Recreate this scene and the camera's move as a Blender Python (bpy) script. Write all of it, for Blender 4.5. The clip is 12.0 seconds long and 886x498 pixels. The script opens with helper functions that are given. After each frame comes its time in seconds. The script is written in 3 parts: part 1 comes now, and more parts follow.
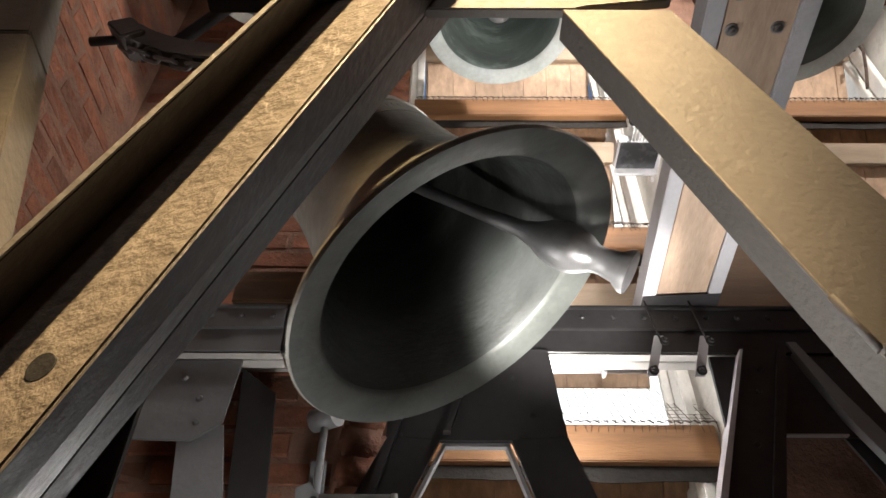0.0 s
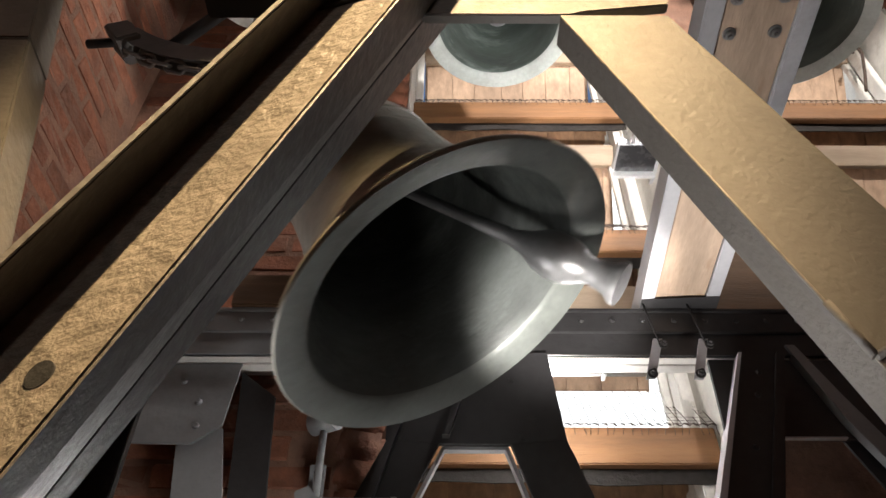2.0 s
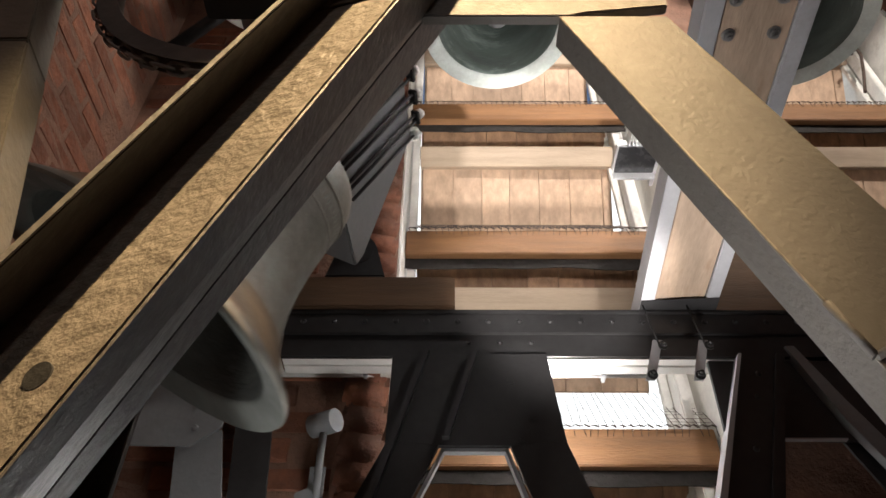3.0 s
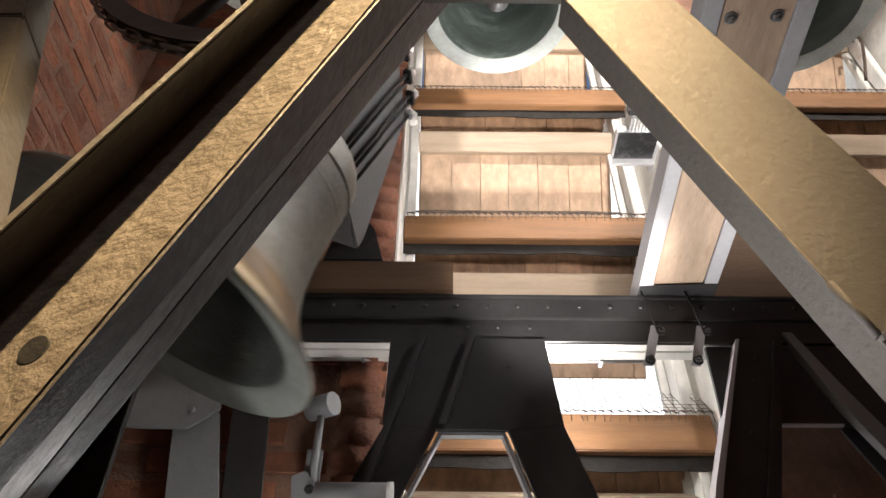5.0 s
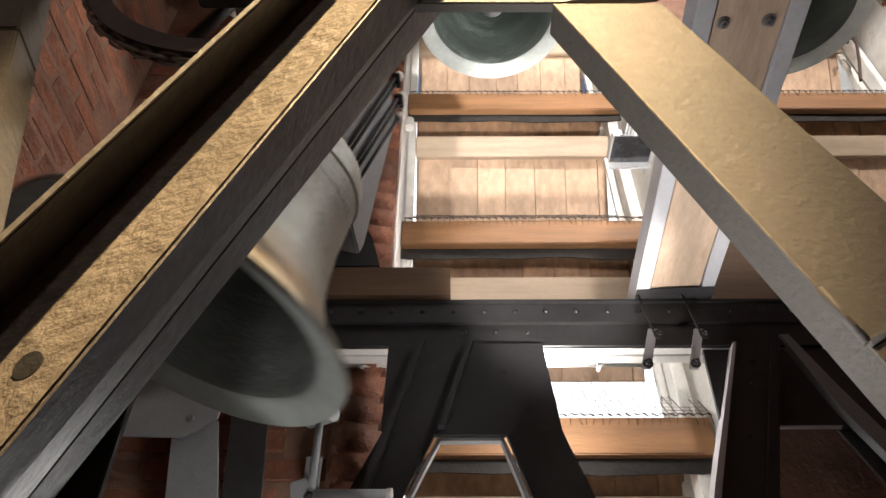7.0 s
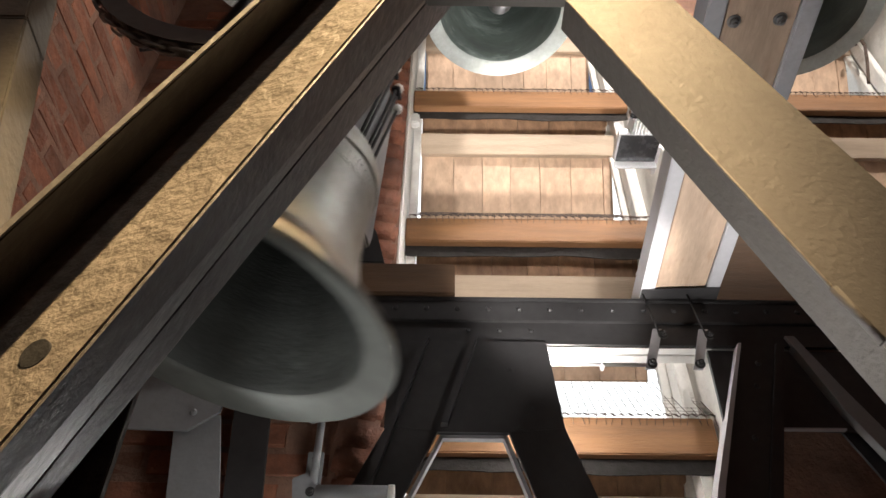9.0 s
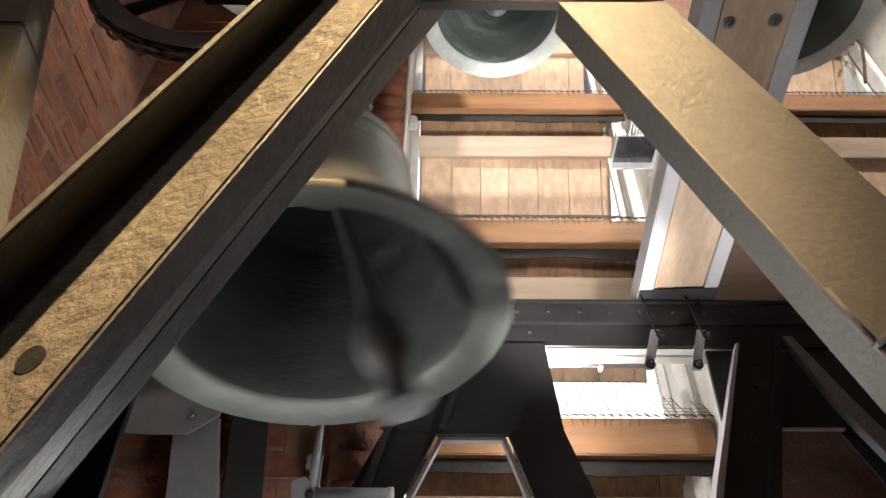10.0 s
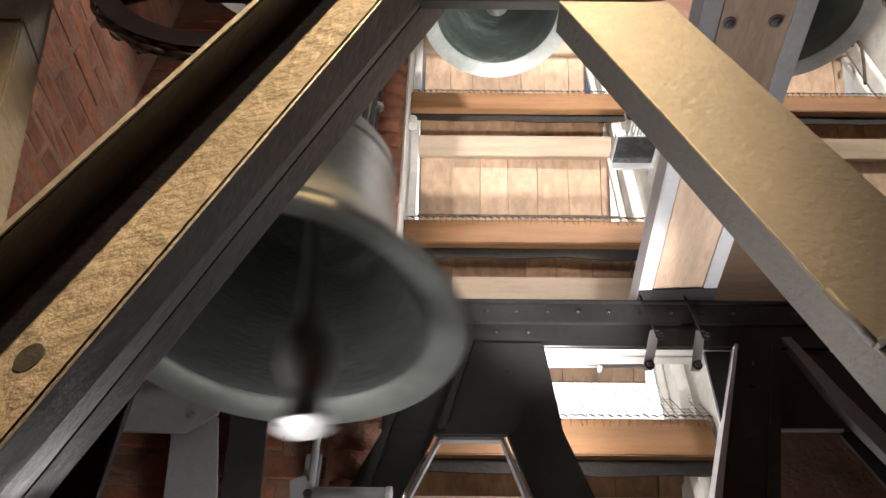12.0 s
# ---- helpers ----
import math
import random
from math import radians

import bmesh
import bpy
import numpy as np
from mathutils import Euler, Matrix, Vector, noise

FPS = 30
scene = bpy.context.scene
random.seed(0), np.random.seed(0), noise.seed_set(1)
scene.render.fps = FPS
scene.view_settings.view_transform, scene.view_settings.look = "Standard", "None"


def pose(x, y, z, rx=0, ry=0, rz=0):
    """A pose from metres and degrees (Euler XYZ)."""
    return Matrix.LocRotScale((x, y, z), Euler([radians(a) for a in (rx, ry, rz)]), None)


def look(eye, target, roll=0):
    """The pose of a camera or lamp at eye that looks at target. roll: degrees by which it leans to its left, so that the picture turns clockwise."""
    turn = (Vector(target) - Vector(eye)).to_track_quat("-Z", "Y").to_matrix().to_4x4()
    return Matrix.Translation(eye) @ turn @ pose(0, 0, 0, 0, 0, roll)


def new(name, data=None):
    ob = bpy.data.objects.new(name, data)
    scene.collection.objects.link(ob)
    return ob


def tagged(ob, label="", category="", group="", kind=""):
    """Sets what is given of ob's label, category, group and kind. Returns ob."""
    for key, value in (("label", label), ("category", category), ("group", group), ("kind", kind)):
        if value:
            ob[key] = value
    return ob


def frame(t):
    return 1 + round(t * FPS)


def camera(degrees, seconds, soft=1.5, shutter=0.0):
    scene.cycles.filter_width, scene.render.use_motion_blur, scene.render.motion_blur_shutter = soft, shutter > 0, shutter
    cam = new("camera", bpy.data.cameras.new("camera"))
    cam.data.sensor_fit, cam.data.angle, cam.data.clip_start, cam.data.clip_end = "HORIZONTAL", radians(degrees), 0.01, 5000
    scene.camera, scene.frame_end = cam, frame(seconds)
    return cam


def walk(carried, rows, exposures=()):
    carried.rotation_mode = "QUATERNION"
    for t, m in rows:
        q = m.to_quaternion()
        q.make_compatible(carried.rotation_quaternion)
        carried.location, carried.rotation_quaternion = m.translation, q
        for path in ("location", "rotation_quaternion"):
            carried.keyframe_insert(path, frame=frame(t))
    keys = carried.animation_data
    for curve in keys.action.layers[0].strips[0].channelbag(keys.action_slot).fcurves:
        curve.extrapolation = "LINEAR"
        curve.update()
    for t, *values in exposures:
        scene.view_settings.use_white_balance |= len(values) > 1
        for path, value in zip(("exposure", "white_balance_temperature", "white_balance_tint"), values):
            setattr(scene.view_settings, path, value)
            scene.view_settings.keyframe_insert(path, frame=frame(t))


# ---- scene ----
cam = camera(63.78, 12.0, soft=1.5, shutter=0.6)
PATH = [
    (0, pose(-0.0026, -0.0029, 1.3996, 132.853, -0.338, 0.005)),
    (0.5, pose(-0.0060, -0.0001, 1.3992, 132.687, -0.641, -0.164)),
    (1, pose(-0.0059, 0.0012, 1.3985, 132.488, -0.601, -0.045)),
    (1.5, pose(-0.0026, -0.0030, 1.3994, 132.557, -0.420, 0.077)),
    (2, pose(0.0000, -0.0078, 1.4005, 133.007, -0.283, 0.056)),
    (2.5, pose(0.0014, -0.0077, 1.4006, 133.239, -0.120, 0.137)),
    (3, pose(0.0003, -0.0063, 1.4005, 133.162, -0.206, 0.080)),
    (5, pose(-0.0027, 0.0039, 1.3987, 132.135, -0.331, -0.318)),
    (5.5, pose(-0.0033, 0.0044, 1.3999, 132.078, -0.304, -0.277)),
    (6, pose(-0.0025, 0.0035, 1.4000, 132.138, -0.254, -0.178)),
    (6.5, pose(0.0000, 0.0000, 1.4000, 132.253, -0.000, 0.000)),
    (7, pose(0.0035, -0.0034, 1.4000, 132.421, 0.154, 0.035)),
    (9, pose(-0.0036, 0.0039, 1.4012, 132.282, -0.547, -0.347)),
    (9.5, pose(-0.0030, 0.0026, 1.4011, 132.276, -0.573, -0.249)),
    (10, pose(0.0017, -0.0003, 1.4004, 132.392, -0.275, -0.126)),
    (10.5, pose(0.0040, -0.0012, 1.3998, 132.326, -0.212, -0.377)),
    (11, pose(0.0011, -0.0002, 1.4001, 132.380, -0.396, -0.629)),
    (11.5, pose(-0.0008, 0.0001, 1.4002, 132.461, -0.565, -0.601)),
    (12, pose(0.0005, 0.0013, 1.4010, 132.381, -0.377, -0.329)),
]
walk(cam, PATH, [(0.0, 0.08), (2.5, 0.12), (2.8, -0.18), (3.2, -0.2), (4.8, 0.12), (7.2, 0.12), (9.0, 0.0), (9.6, 0.0), (10.4, 0.1), (12.0, 0.1)])

# ---- light ----
world = bpy.data.worlds.new("sky")
scene.world = world
world.use_nodes = True
wn = world.node_tree.nodes
sky = wn.new("ShaderNodeTexSky")
sky.sky_type = "NISHITA"
sky.sun_disc = False
sky.sun_elevation = radians(38)
sky.sun_rotation = radians(200)
wn["Background"].inputs["Strength"].default_value = 0.15
world.node_tree.links.new(sky.outputs["Color"], wn["Background"].inputs["Color"])


def lamp(name, kind, m, energy, color, size):
    data = bpy.data.lights.new(name, kind)
    data.energy, data.color = energy, color
    if kind == "AREA":
        data.size = size
    elif kind == "SUN":
        data.angle = size
    else:
        data.shadow_soft_size = size
    ob = new(name, data)
    ob.matrix_basis = m
    return ob


lamp("sun", "SUN", look((0, 0, 30), (-2.0, 8.0, 22)), 2.0, (1, 0.95, 0.88), radians(0.6))
# unseen lamp behind the girder, tucked behind the gusset, for the bright reveal
lamp("unseen_girder_lamp", "POINT", pose(0.32, 1.77, 2.43), 7.5, (1.0, 0.96, 0.92), 0.05)


def spot(name, m, energy, color, cone, blend):
    data = bpy.data.lights.new(name, "SPOT")
    data.energy, data.color, data.spot_size, data.spot_blend, data.shadow_soft_size = energy, color, radians(cone), blend, 0.05
    new(name, data).matrix_basis = m


# unseen fill spot low between the near legs, for the right leg's inner face
spot("leg_fill", look((-0.14, 0.68, 1.32), (0.30, 0.50, 2.02)), 22, (1.0, 0.96, 0.94), 52, 0.6)
# unseen fill spot low by the wall, turned to bell and timber beam
spot("wall_side_fill", look((-0.85, 1.30, 1.55), (0.20, 1.22, 2.72)), 24, (1.0, 0.97, 0.95), 44, 0.5)
# unseen fill lamp added by the hammer to brighten the brick wall
lamp("hammer_fill", "POINT", pose(-0.30, 1.42, 1.74), 6.0, (1.0, 0.96, 0.92), 0.05)
# unseen narrow fill spot low between the trestles, turned up to the louvres
spot("low_louvre_fill", look((0.30, 0.70, 1.25), (0.34, 2.10, 3.82)), 420, (1.0, 0.95, 0.90), 22, 0.5)
# unseen fill spot on the floor side, shining up under the timber beam
spot("timber_fill", look((0.64, 1.26, 1.25), (0.66, 1.30, 2.70)), 85, (1.0, 0.96, 0.93), 31, 0.5)
# unseen fill spot on the east side, turned to the swinging bell
spot("bell_side_fill", look((0.95, 1.05, 3.58), (-0.45, 1.25, 2.70)), 42, (1.0, 0.96, 0.93), 66, 0.5)
# unseen fill spot, hidden behind the near trestle, turned up to the hanging bells
spot("bell_lip_fill", look((0.82, 1.15, 2.98), (0.15, 1.85, 3.75)), 38, (1.0, 0.96, 0.93), 92, 0.6)
# floodlight high between the hanging bells, turned to the louvres
spot("high_floodlight", look((0.76, 0.50, 4.45), (0.78, 2.10, 3.95)), 190, (1.0, 0.94, 0.89), 82, 0.3)
# unseen fill spots added high up, for the west wall and second window
spot("upper_fill", look((-0.30, 0.95, 4.50), (-1.30, 1.35, 3.70)), 44, (1.0, 0.92, 0.84), 90, 0.4)
spot("upper_fill", look((1.90, 0.85, 4.50), (1.80, 2.10, 3.90)), 85, (1.0, 0.93, 0.87), 90, 0.4)
# warm floodlight on the south side, turned down to the near trestle
spot("warm_floodlight", look((0.37, -1.34, 4.61), (-0.06, 0.45, 2.20)), 2000, (1.0, 0.71, 0.385), 22, 0.95)
# unseen fill lamp added in the room behind, lifting the dark faces
lamp("room_fill", "POINT", pose(0.45, -1.50, 3.00), 19, (1.0, 0.93, 0.88), 0.08)


# ---- materials ----
def material(name, base, rough=0.7, metal=0.0, vary=0.25, scale=6.0, fine=60.0, bump=0.3, bump_scale=None, stain=None,
             stain_at=(0.5, 0.7), stain_scale=3.0, stretch=(1, 1, 1), per_object=0.0, coat=0.0, depth=0.01):
    m = bpy.data.materials.new(name)
    m.use_nodes = True
    n, link = m.node_tree.nodes, m.node_tree.links.new
    b = n["Principled BSDF"]
    b.inputs["Roughness"].default_value, b.inputs["Metallic"].default_value = rough, metal
    if coat:
        b.inputs["Coat Weight"].default_value, b.inputs["Coat Roughness"].default_value = coat, 0.25
    tc, mp = n.new("ShaderNodeTexCoord"), n.new("ShaderNodeMapping")
    mp.inputs["Scale"].default_value = stretch
    link(tc.outputs["Object"], mp.inputs["Vector"])
    info = n.new("ShaderNodeObjectInfo")
    shift = n.new("ShaderNodeVectorMath")
    shift.operation = "MULTIPLY_ADD"
    link(info.outputs["Random"], shift.inputs[0])
    shift.inputs[1].default_value = (37, 19, 53)
    link(mp.outputs["Vector"], shift.inputs[2])

    def tex(sc, detail=6, r=0.6):
        t = n.new("ShaderNodeTexNoise")
        t.inputs["Scale"].default_value, t.inputs["Detail"].default_value, t.inputs["Roughness"].default_value = sc, detail, r
        link(shift.outputs[0], t.inputs["Vector"])
        return t.outputs["Fac"]

    def mixed(kind, fac, a, c):
        x = n.new("ShaderNodeMix")
        x.data_type, x.blend_type = "RGBA", kind
        for s, v in ((x.inputs[0], fac), (x.inputs[6], a), (x.inputs[7], c)):
            if hasattr(v, "is_linked"):
                link(v, s)
            else:
                s.default_value = v if isinstance(v, float) else (*v[:3], 1)
        return x.outputs[2]

    def ramp(src, lo, hi, a=0.0, c=1.0):
        x = n.new("ShaderNodeMapRange")
        x.inputs["From Min"].default_value, x.inputs["From Max"].default_value = lo, hi
        x.inputs["To Min"].default_value, x.inputs["To Max"].default_value = a, c
        link(src, x.inputs["Value"])
        return x.outputs["Result"]

    big, small = tex(scale), tex(fine)
    dark = tuple(v * (1 - vary) for v in base)
    light = tuple(min(1, v * (1 + vary)) for v in base)
    col = mixed("MIX", ramp(big, 0.3, 0.7), dark, light)
    col = mixed("MULTIPLY", 0.6, col, mixed("MIX", ramp(small, 0.3, 0.7), (1 - vary,) * 3, (1, 1, 1)))
    if per_object:
        v = n.new("ShaderNodeHueSaturation")
        link(ramp(info.outputs["Random"], 0, 1, 1 - per_object, 1 + per_object), v.inputs["Value"])
        link(col, v.inputs["Color"])
        col = v.outputs["Color"]
    if stain:
        col = mixed("MIX", ramp(tex(stain_scale, 8, 0.7), *stain_at), col, stain)
    link(col, b.inputs["Base Color"])
    link(ramp(tex(fine * 0.5), 0.3, 0.7, max(0.05, rough - 0.1), min(1, rough + 0.1)), b.inputs["Roughness"])
    if bump:
        bp = n.new("ShaderNodeBump")
        bp.inputs["Strength"].default_value, bp.inputs["Distance"].default_value = bump, depth
        link(tex(bump_scale or fine, 5, 0.55), bp.inputs["Height"])
        link(bp.outputs["Normal"], b.inputs["Normal"])
    return m


PAINT = material("frame_paint", (0.13, 0.119, 0.106), 0.62, 0, 0.12, 9, 170, 0.6, 115, stain=(0.085, 0.065, 0.045), stain_at=(0.64, 0.8), depth=0.004)
# Flaking frame paint, its base lightened for the strong light on the web.
LIT_FLAKY = material("lit_flaking_frame_paint", (0.20, 0.172, 0.14), 0.5, 0, 0.2, 12, 120, 0.6, 60, coat=0.08, stain=(0.07, 0.052, 0.035), stain_at=(0.58, 0.74), stain_scale=14, depth=0.012)
# Darker copies of the frame paint; shade on the channel faces is set here.
FLANGE_SHADE = material("flange_shade_paint", (0.048, 0.044, 0.045), 0.6, 0, 0.2, 9, 120, 0.15, 60)
SHADED_PAINT = material("shaded_frame_paint", (0.066, 0.062, 0.062), 0.55, 0, 0.15, 9, 140, 0.25, 70, stain=(0.05, 0.042, 0.036), stain_at=(0.6, 0.8))
STEEL = material("mid_grey_paint", (0.20, 0.205, 0.215), 0.5, 0, 0.12, 5, 80, 0.15, 50, stain=(0.14, 0.125, 0.11), stain_at=(0.62, 0.85))
DARK = material("dark_steel", (0.023, 0.022, 0.023), 0.55, 0.0, 0.25, 8, 90, 0.08, 60, stain=(0.034, 0.032, 0.03), stain_at=(0.6, 0.8))
GREY = material("grey_paint", (0.42, 0.42, 0.44), 0.5, 0, 0.12, 5, 80, 0.15, 50, stain=(0.25, 0.21, 0.18), stain_at=(0.62, 0.85))
WHITE = material("white_paint", (0.78, 0.77, 0.74), 0.6, 0, 0.10, 5, 60, 0.3, 30, stain=(0.42, 0.37, 0.3), stain_at=(0.6, 0.8))
PLASTER = material("lime_plaster", (0.76, 0.74, 0.70), 0.9, 0, 0.15, 7, 60, 0.6, 25, stain=(0.45, 0.40, 0.34), stain_at=(0.56, 0.72))
BRONZE = material("bell_bronze", (0.25, 0.24, 0.21), 0.52, 0.25, 0.30, 5, 70, 0.22, 45, stain=(0.28, 0.31, 0.28), stain_at=(0.52, 0.75), stain_scale=5)
# Lip set darker than the bronze, its shade put into the colour.
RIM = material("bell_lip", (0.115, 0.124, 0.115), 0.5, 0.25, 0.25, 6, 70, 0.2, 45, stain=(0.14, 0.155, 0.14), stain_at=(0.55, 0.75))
WHEEL = material("wheel_iron", (0.15, 0.14, 0.135), 0.5, 0.3, 0.25, 8, 60, 0.2, 40)
# Dimmer than the bell's patina, so shade inside sits in the colour.
DIM_INSIDE = material("hung_bell_dim_inside", (0.13, 0.16, 0.145), 0.55, 0.2, 0.3, 4, 50, 0.2, 40, stain=(0.34, 0.41, 0.37), stain_at=(0.55, 0.75), stretch=(1, 1, 4))
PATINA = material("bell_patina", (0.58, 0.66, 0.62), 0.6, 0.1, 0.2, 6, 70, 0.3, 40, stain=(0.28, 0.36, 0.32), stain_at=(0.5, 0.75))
# Inside of the same bell, darkened so its shade sits in the colour.
SHADED_INSIDE = material("bell_inside_shaded", (0.06, 0.066, 0.062), 0.5, 0.3, 0.35, 5, 60, 0.2, 45, stain=(0.13, 0.15, 0.135), stain_at=(0.55, 0.8), stretch=(1, 1, 3))
# Lip lightened for the light it catches from below.
LIT_LIP = material("lit_bell_lip", (0.62, 0.67, 0.63), 0.5, 0.1, 0.25, 6, 70, 0.2, 45, stain=(0.30, 0.35, 0.31), stain_at=(0.55, 0.75))
HOLE = material("hole_shade", (0.012, 0.011, 0.011), 0.9)
PACKING = material("packing_board", (0.12, 0.066, 0.033), 0.7, 0, 0.25, 3, 40, 0.25, 40, stretch=(0.8, 8, 8))
# Brown band puts the warm lamp's light into the bell's colour.
WARM_LIGHT_BAND = material("bell_warm_light_band", (0.22, 0.165, 0.108), 0.42, 0.35, 0.35, 4, 50, 0.25, 30, stretch=(1, 1, 6))
IRON = material("clapper_iron", (0.26, 0.26, 0.265), 0.38, 0.55, 0.2, 7, 60, 0.25, 40)
WORN = material("worn_iron", (0.62, 0.62, 0.60), 0.28, 0.8, 0.15, 7, 60, 0.15, 40)
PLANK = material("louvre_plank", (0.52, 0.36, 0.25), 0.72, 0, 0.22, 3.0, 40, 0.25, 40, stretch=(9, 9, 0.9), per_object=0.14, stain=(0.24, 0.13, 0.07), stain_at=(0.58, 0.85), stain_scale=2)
FASCIA = material("louvre_fascia", (0.25, 0.122, 0.052), 0.62, 0, 0.25, 3, 40, 0.25, 40, stretch=(0.8, 8, 8), per_object=0.10, stain=(0.22, 0.10, 0.05), stain_at=(0.58, 0.8), stain_scale=2.5)
BATTEN = material("louvre_batten", (0.44, 0.34, 0.25), 0.78, 0, 0.2, 3, 50, 0.3, 40, stretch=(0.8, 8, 8), stain=(0.30, 0.24, 0.18), stain_at=(0.55, 0.8))
TIMBER = material("plywood_timber", (0.46, 0.34, 0.25), 0.7, 0, 0.25, 2.5, 30, 0.2, 30, stretch=(6, 1.2, 6), stain=(0.30, 0.18, 0.11), stain_at=(0.56, 0.75), stain_scale=3)
BRICK = material("brick", (0.27, 0.105, 0.06), 0.85, 0, 0.35, 9, 60, 0.9, 40, per_object=0.30, stain=(0.17, 0.10, 0.075), stain_at=(0.5, 0.8), stain_scale=6)
MORTAR = material("mortar", (0.24, 0.13, 0.09), 0.95, 0, 0.3, 8, 80, 0.8, 60, stain=(0.20, 0.13, 0.10), stain_at=(0.5, 0.75))
STONE = material("weathered_post", (0.17, 0.15, 0.12), 0.85, 0, 0.2, 5, 60, 0.5, 40, stain=(0.16, 0.13, 0.10), stain_at=(0.55, 0.8))
WIRE = material("rusty_wire", (0.10, 0.07, 0.055), 0.8, 0.3, 0.3, 30, 200, 0)
CHAIN = material("galvanised_chain", (0.34, 0.34, 0.34), 0.4, 0.8, 0.2, 30, 200, 0)
BLACK = material("black_glass", (0.02, 0.02, 0.022), 0.25, 0, 0.1, 10, 80, 0)
ALU = material("lamp_aluminium", (0.55, 0.55, 0.56), 0.45, 0.4, 0.1, 10, 80, 0.1)
FELT = material("roofing_felt", (0.022, 0.018, 0.016), 0.9, 0, 0.3, 12, 90, 0.4, 60)
# Darker copy of the louvre plank, holding the shade under the fascia.
SHADED_PLANK = material("louvre_shaded_plank", (0.26, 0.15, 0.085), 0.75, 0, 0.3, 3.0, 40, 0.25, 40, stretch=(9, 9, 0.9), per_object=0.2, stain=(0.13, 0.07, 0.04), stain_at=(0.5, 0.8), stain_scale=2)
# Unseen floor and ceiling, set dark to throw back less light.
FLOOR = material("plank_floor", (0.075, 0.055, 0.04), 0.85, 0, 0.25, 3, 40, 0.3, 40, stretch=(1, 8, 1))


# ---- mesh helpers ----
def mesh_of(name, bm, *mats, smooth=False, crease=0):
    bmesh.ops.recalc_face_normals(bm, faces=bm.faces)
    me = bpy.data.meshes.new(name)
    bm.to_mesh(me)
    bm.free()
    for m in mats:
        me.materials.append(m)
    if crease:
        me.polygons.foreach_set("use_smooth", [True] * len(me.polygons))
        me.set_sharp_from_angle(angle=radians(crease))
    if smooth:
        me.polygons.foreach_set("use_smooth", [True] * len(me.polygons))
    return me


def part(name, bm, mats, parent=None, label="", m=None, smooth=False, crease=0):
    mats = mats if isinstance(mats, (list, tuple)) else (mats,)
    ob = new(name, bm if isinstance(bm, bpy.types.Mesh) else mesh_of(name, bm, *mats, smooth=smooth, crease=crease))
    if parent:
        ob.parent = parent
    if m is not None:
        ob.matrix_basis = m
    if label:
        ob["label"] = label
    return ob


def thing(name, m, label, category, group="", kind=""):
    ob = new(name)
    ob.empty_display_size = 0.05
    ob.matrix_basis = m
    return tagged(ob, label, category, group, kind)


def box(x0, x1, y0, y1, z0, z1, bevel=0.0, bm=None):
    own = bmesh.new()
    bmesh.ops.create_cube(own, size=1, matrix=Matrix.LocRotScale(((x0 + x1) / 2, (y0 + y1) / 2, (z0 + z1) / 2), None, (x1 - x0, y1 - y0, z1 - z0)))
    if bevel:
        bmesh.ops.bevel(own, geom=own.edges[:], offset=bevel, segments=2, affect="EDGES", clamp_overlap=True)
    return joined(bm, own)


def joined(bm, own):
    if bm is None:
        return own
    me = bpy.data.meshes.new("scratch")
    own.to_mesh(me)
    own.free()
    bm.from_mesh(me)
    bpy.data.meshes.remove(me)
    return bm


def loft(a, b, bevel=0.0, bm=None):
    """A solid between two equal rings of points."""
    own = bmesh.new()
    va, vb = [own.verts.new(p) for p in a], [own.verts.new(p) for p in b]
    k = len(a)
    for i in range(k):
        own.faces.new((va[i], va[(i + 1) % k], vb[(i + 1) % k], vb[i]))
    own.faces.new(va[::-1])
    own.faces.new(vb)
    bmesh.ops.recalc_face_normals(own, faces=own.faces)
    if bevel:
        bmesh.ops.bevel(own, geom=own.edges[:], offset=bevel, segments=2, affect="EDGES", clamp_overlap=True)
    return joined(bm, own)


def slab(outline, y0, y1, bevel=0.0, bm=None):
    """A plate with an outline in x and z, between two depths."""
    return loft([(x, y0, z) for x, z in outline], [(x, y1, z) for x, z in outline], bevel, bm)


def lathe(profile, n=48, bm=None, faces_of=None):
    own = bmesh.new()
    rings = []
    for r, z in profile:
        if r < 1e-6:
            rings.append([own.verts.new((0, 0, z))])
        else:
            rings.append([own.verts.new((r * math.cos(2 * math.pi * i / n), r * math.sin(2 * math.pi * i / n), z)) for i in range(n)])
    for k, (a, b) in enumerate(zip(rings, rings[1:])):
        for i in range(n):
            j = (i + 1) % n
            vs = [a[i % len(a)], a[j % len(a)], b[j % len(b)], b[i % len(b)]]
            vs = list(dict.fromkeys(vs))
            if len(vs) > 2:
                f = own.faces.new(vs)
                f.smooth = True
                if faces_of:
                    f.material_index = faces_of[k]
    return joined(bm, own)


def rod(a, b, r, n=12, bm=None, r2=None):
    a, b = Vector(a), Vector(b)
    own = bmesh.new()
    m = Matrix.Translation((a + b) / 2) @ (b - a).to_track_quat("Z", "Y").to_matrix().to_4x4()
    bmesh.ops.create_cone(own, cap_ends=True, segments=n, radius1=r, radius2=r if r2 is None else r2, depth=(b - a).length, matrix=m)
    for f in own.faces:
        f.smooth = len(f.verts) == 4
    return joined(bm, own)


def hexbolt(p, way, r, h, bm=None):
    p, way = Vector(p), Vector(way).normalized()
    bm = rod(p, p + way * h * 0.25, r * 1.5, 16, bm)
    bm = rod(p + way * h * 0.25, p + way * h, r, 6, bm)
    return rod(p + way * h, p + way * h * 1.5, r * 0.5, 10, bm)


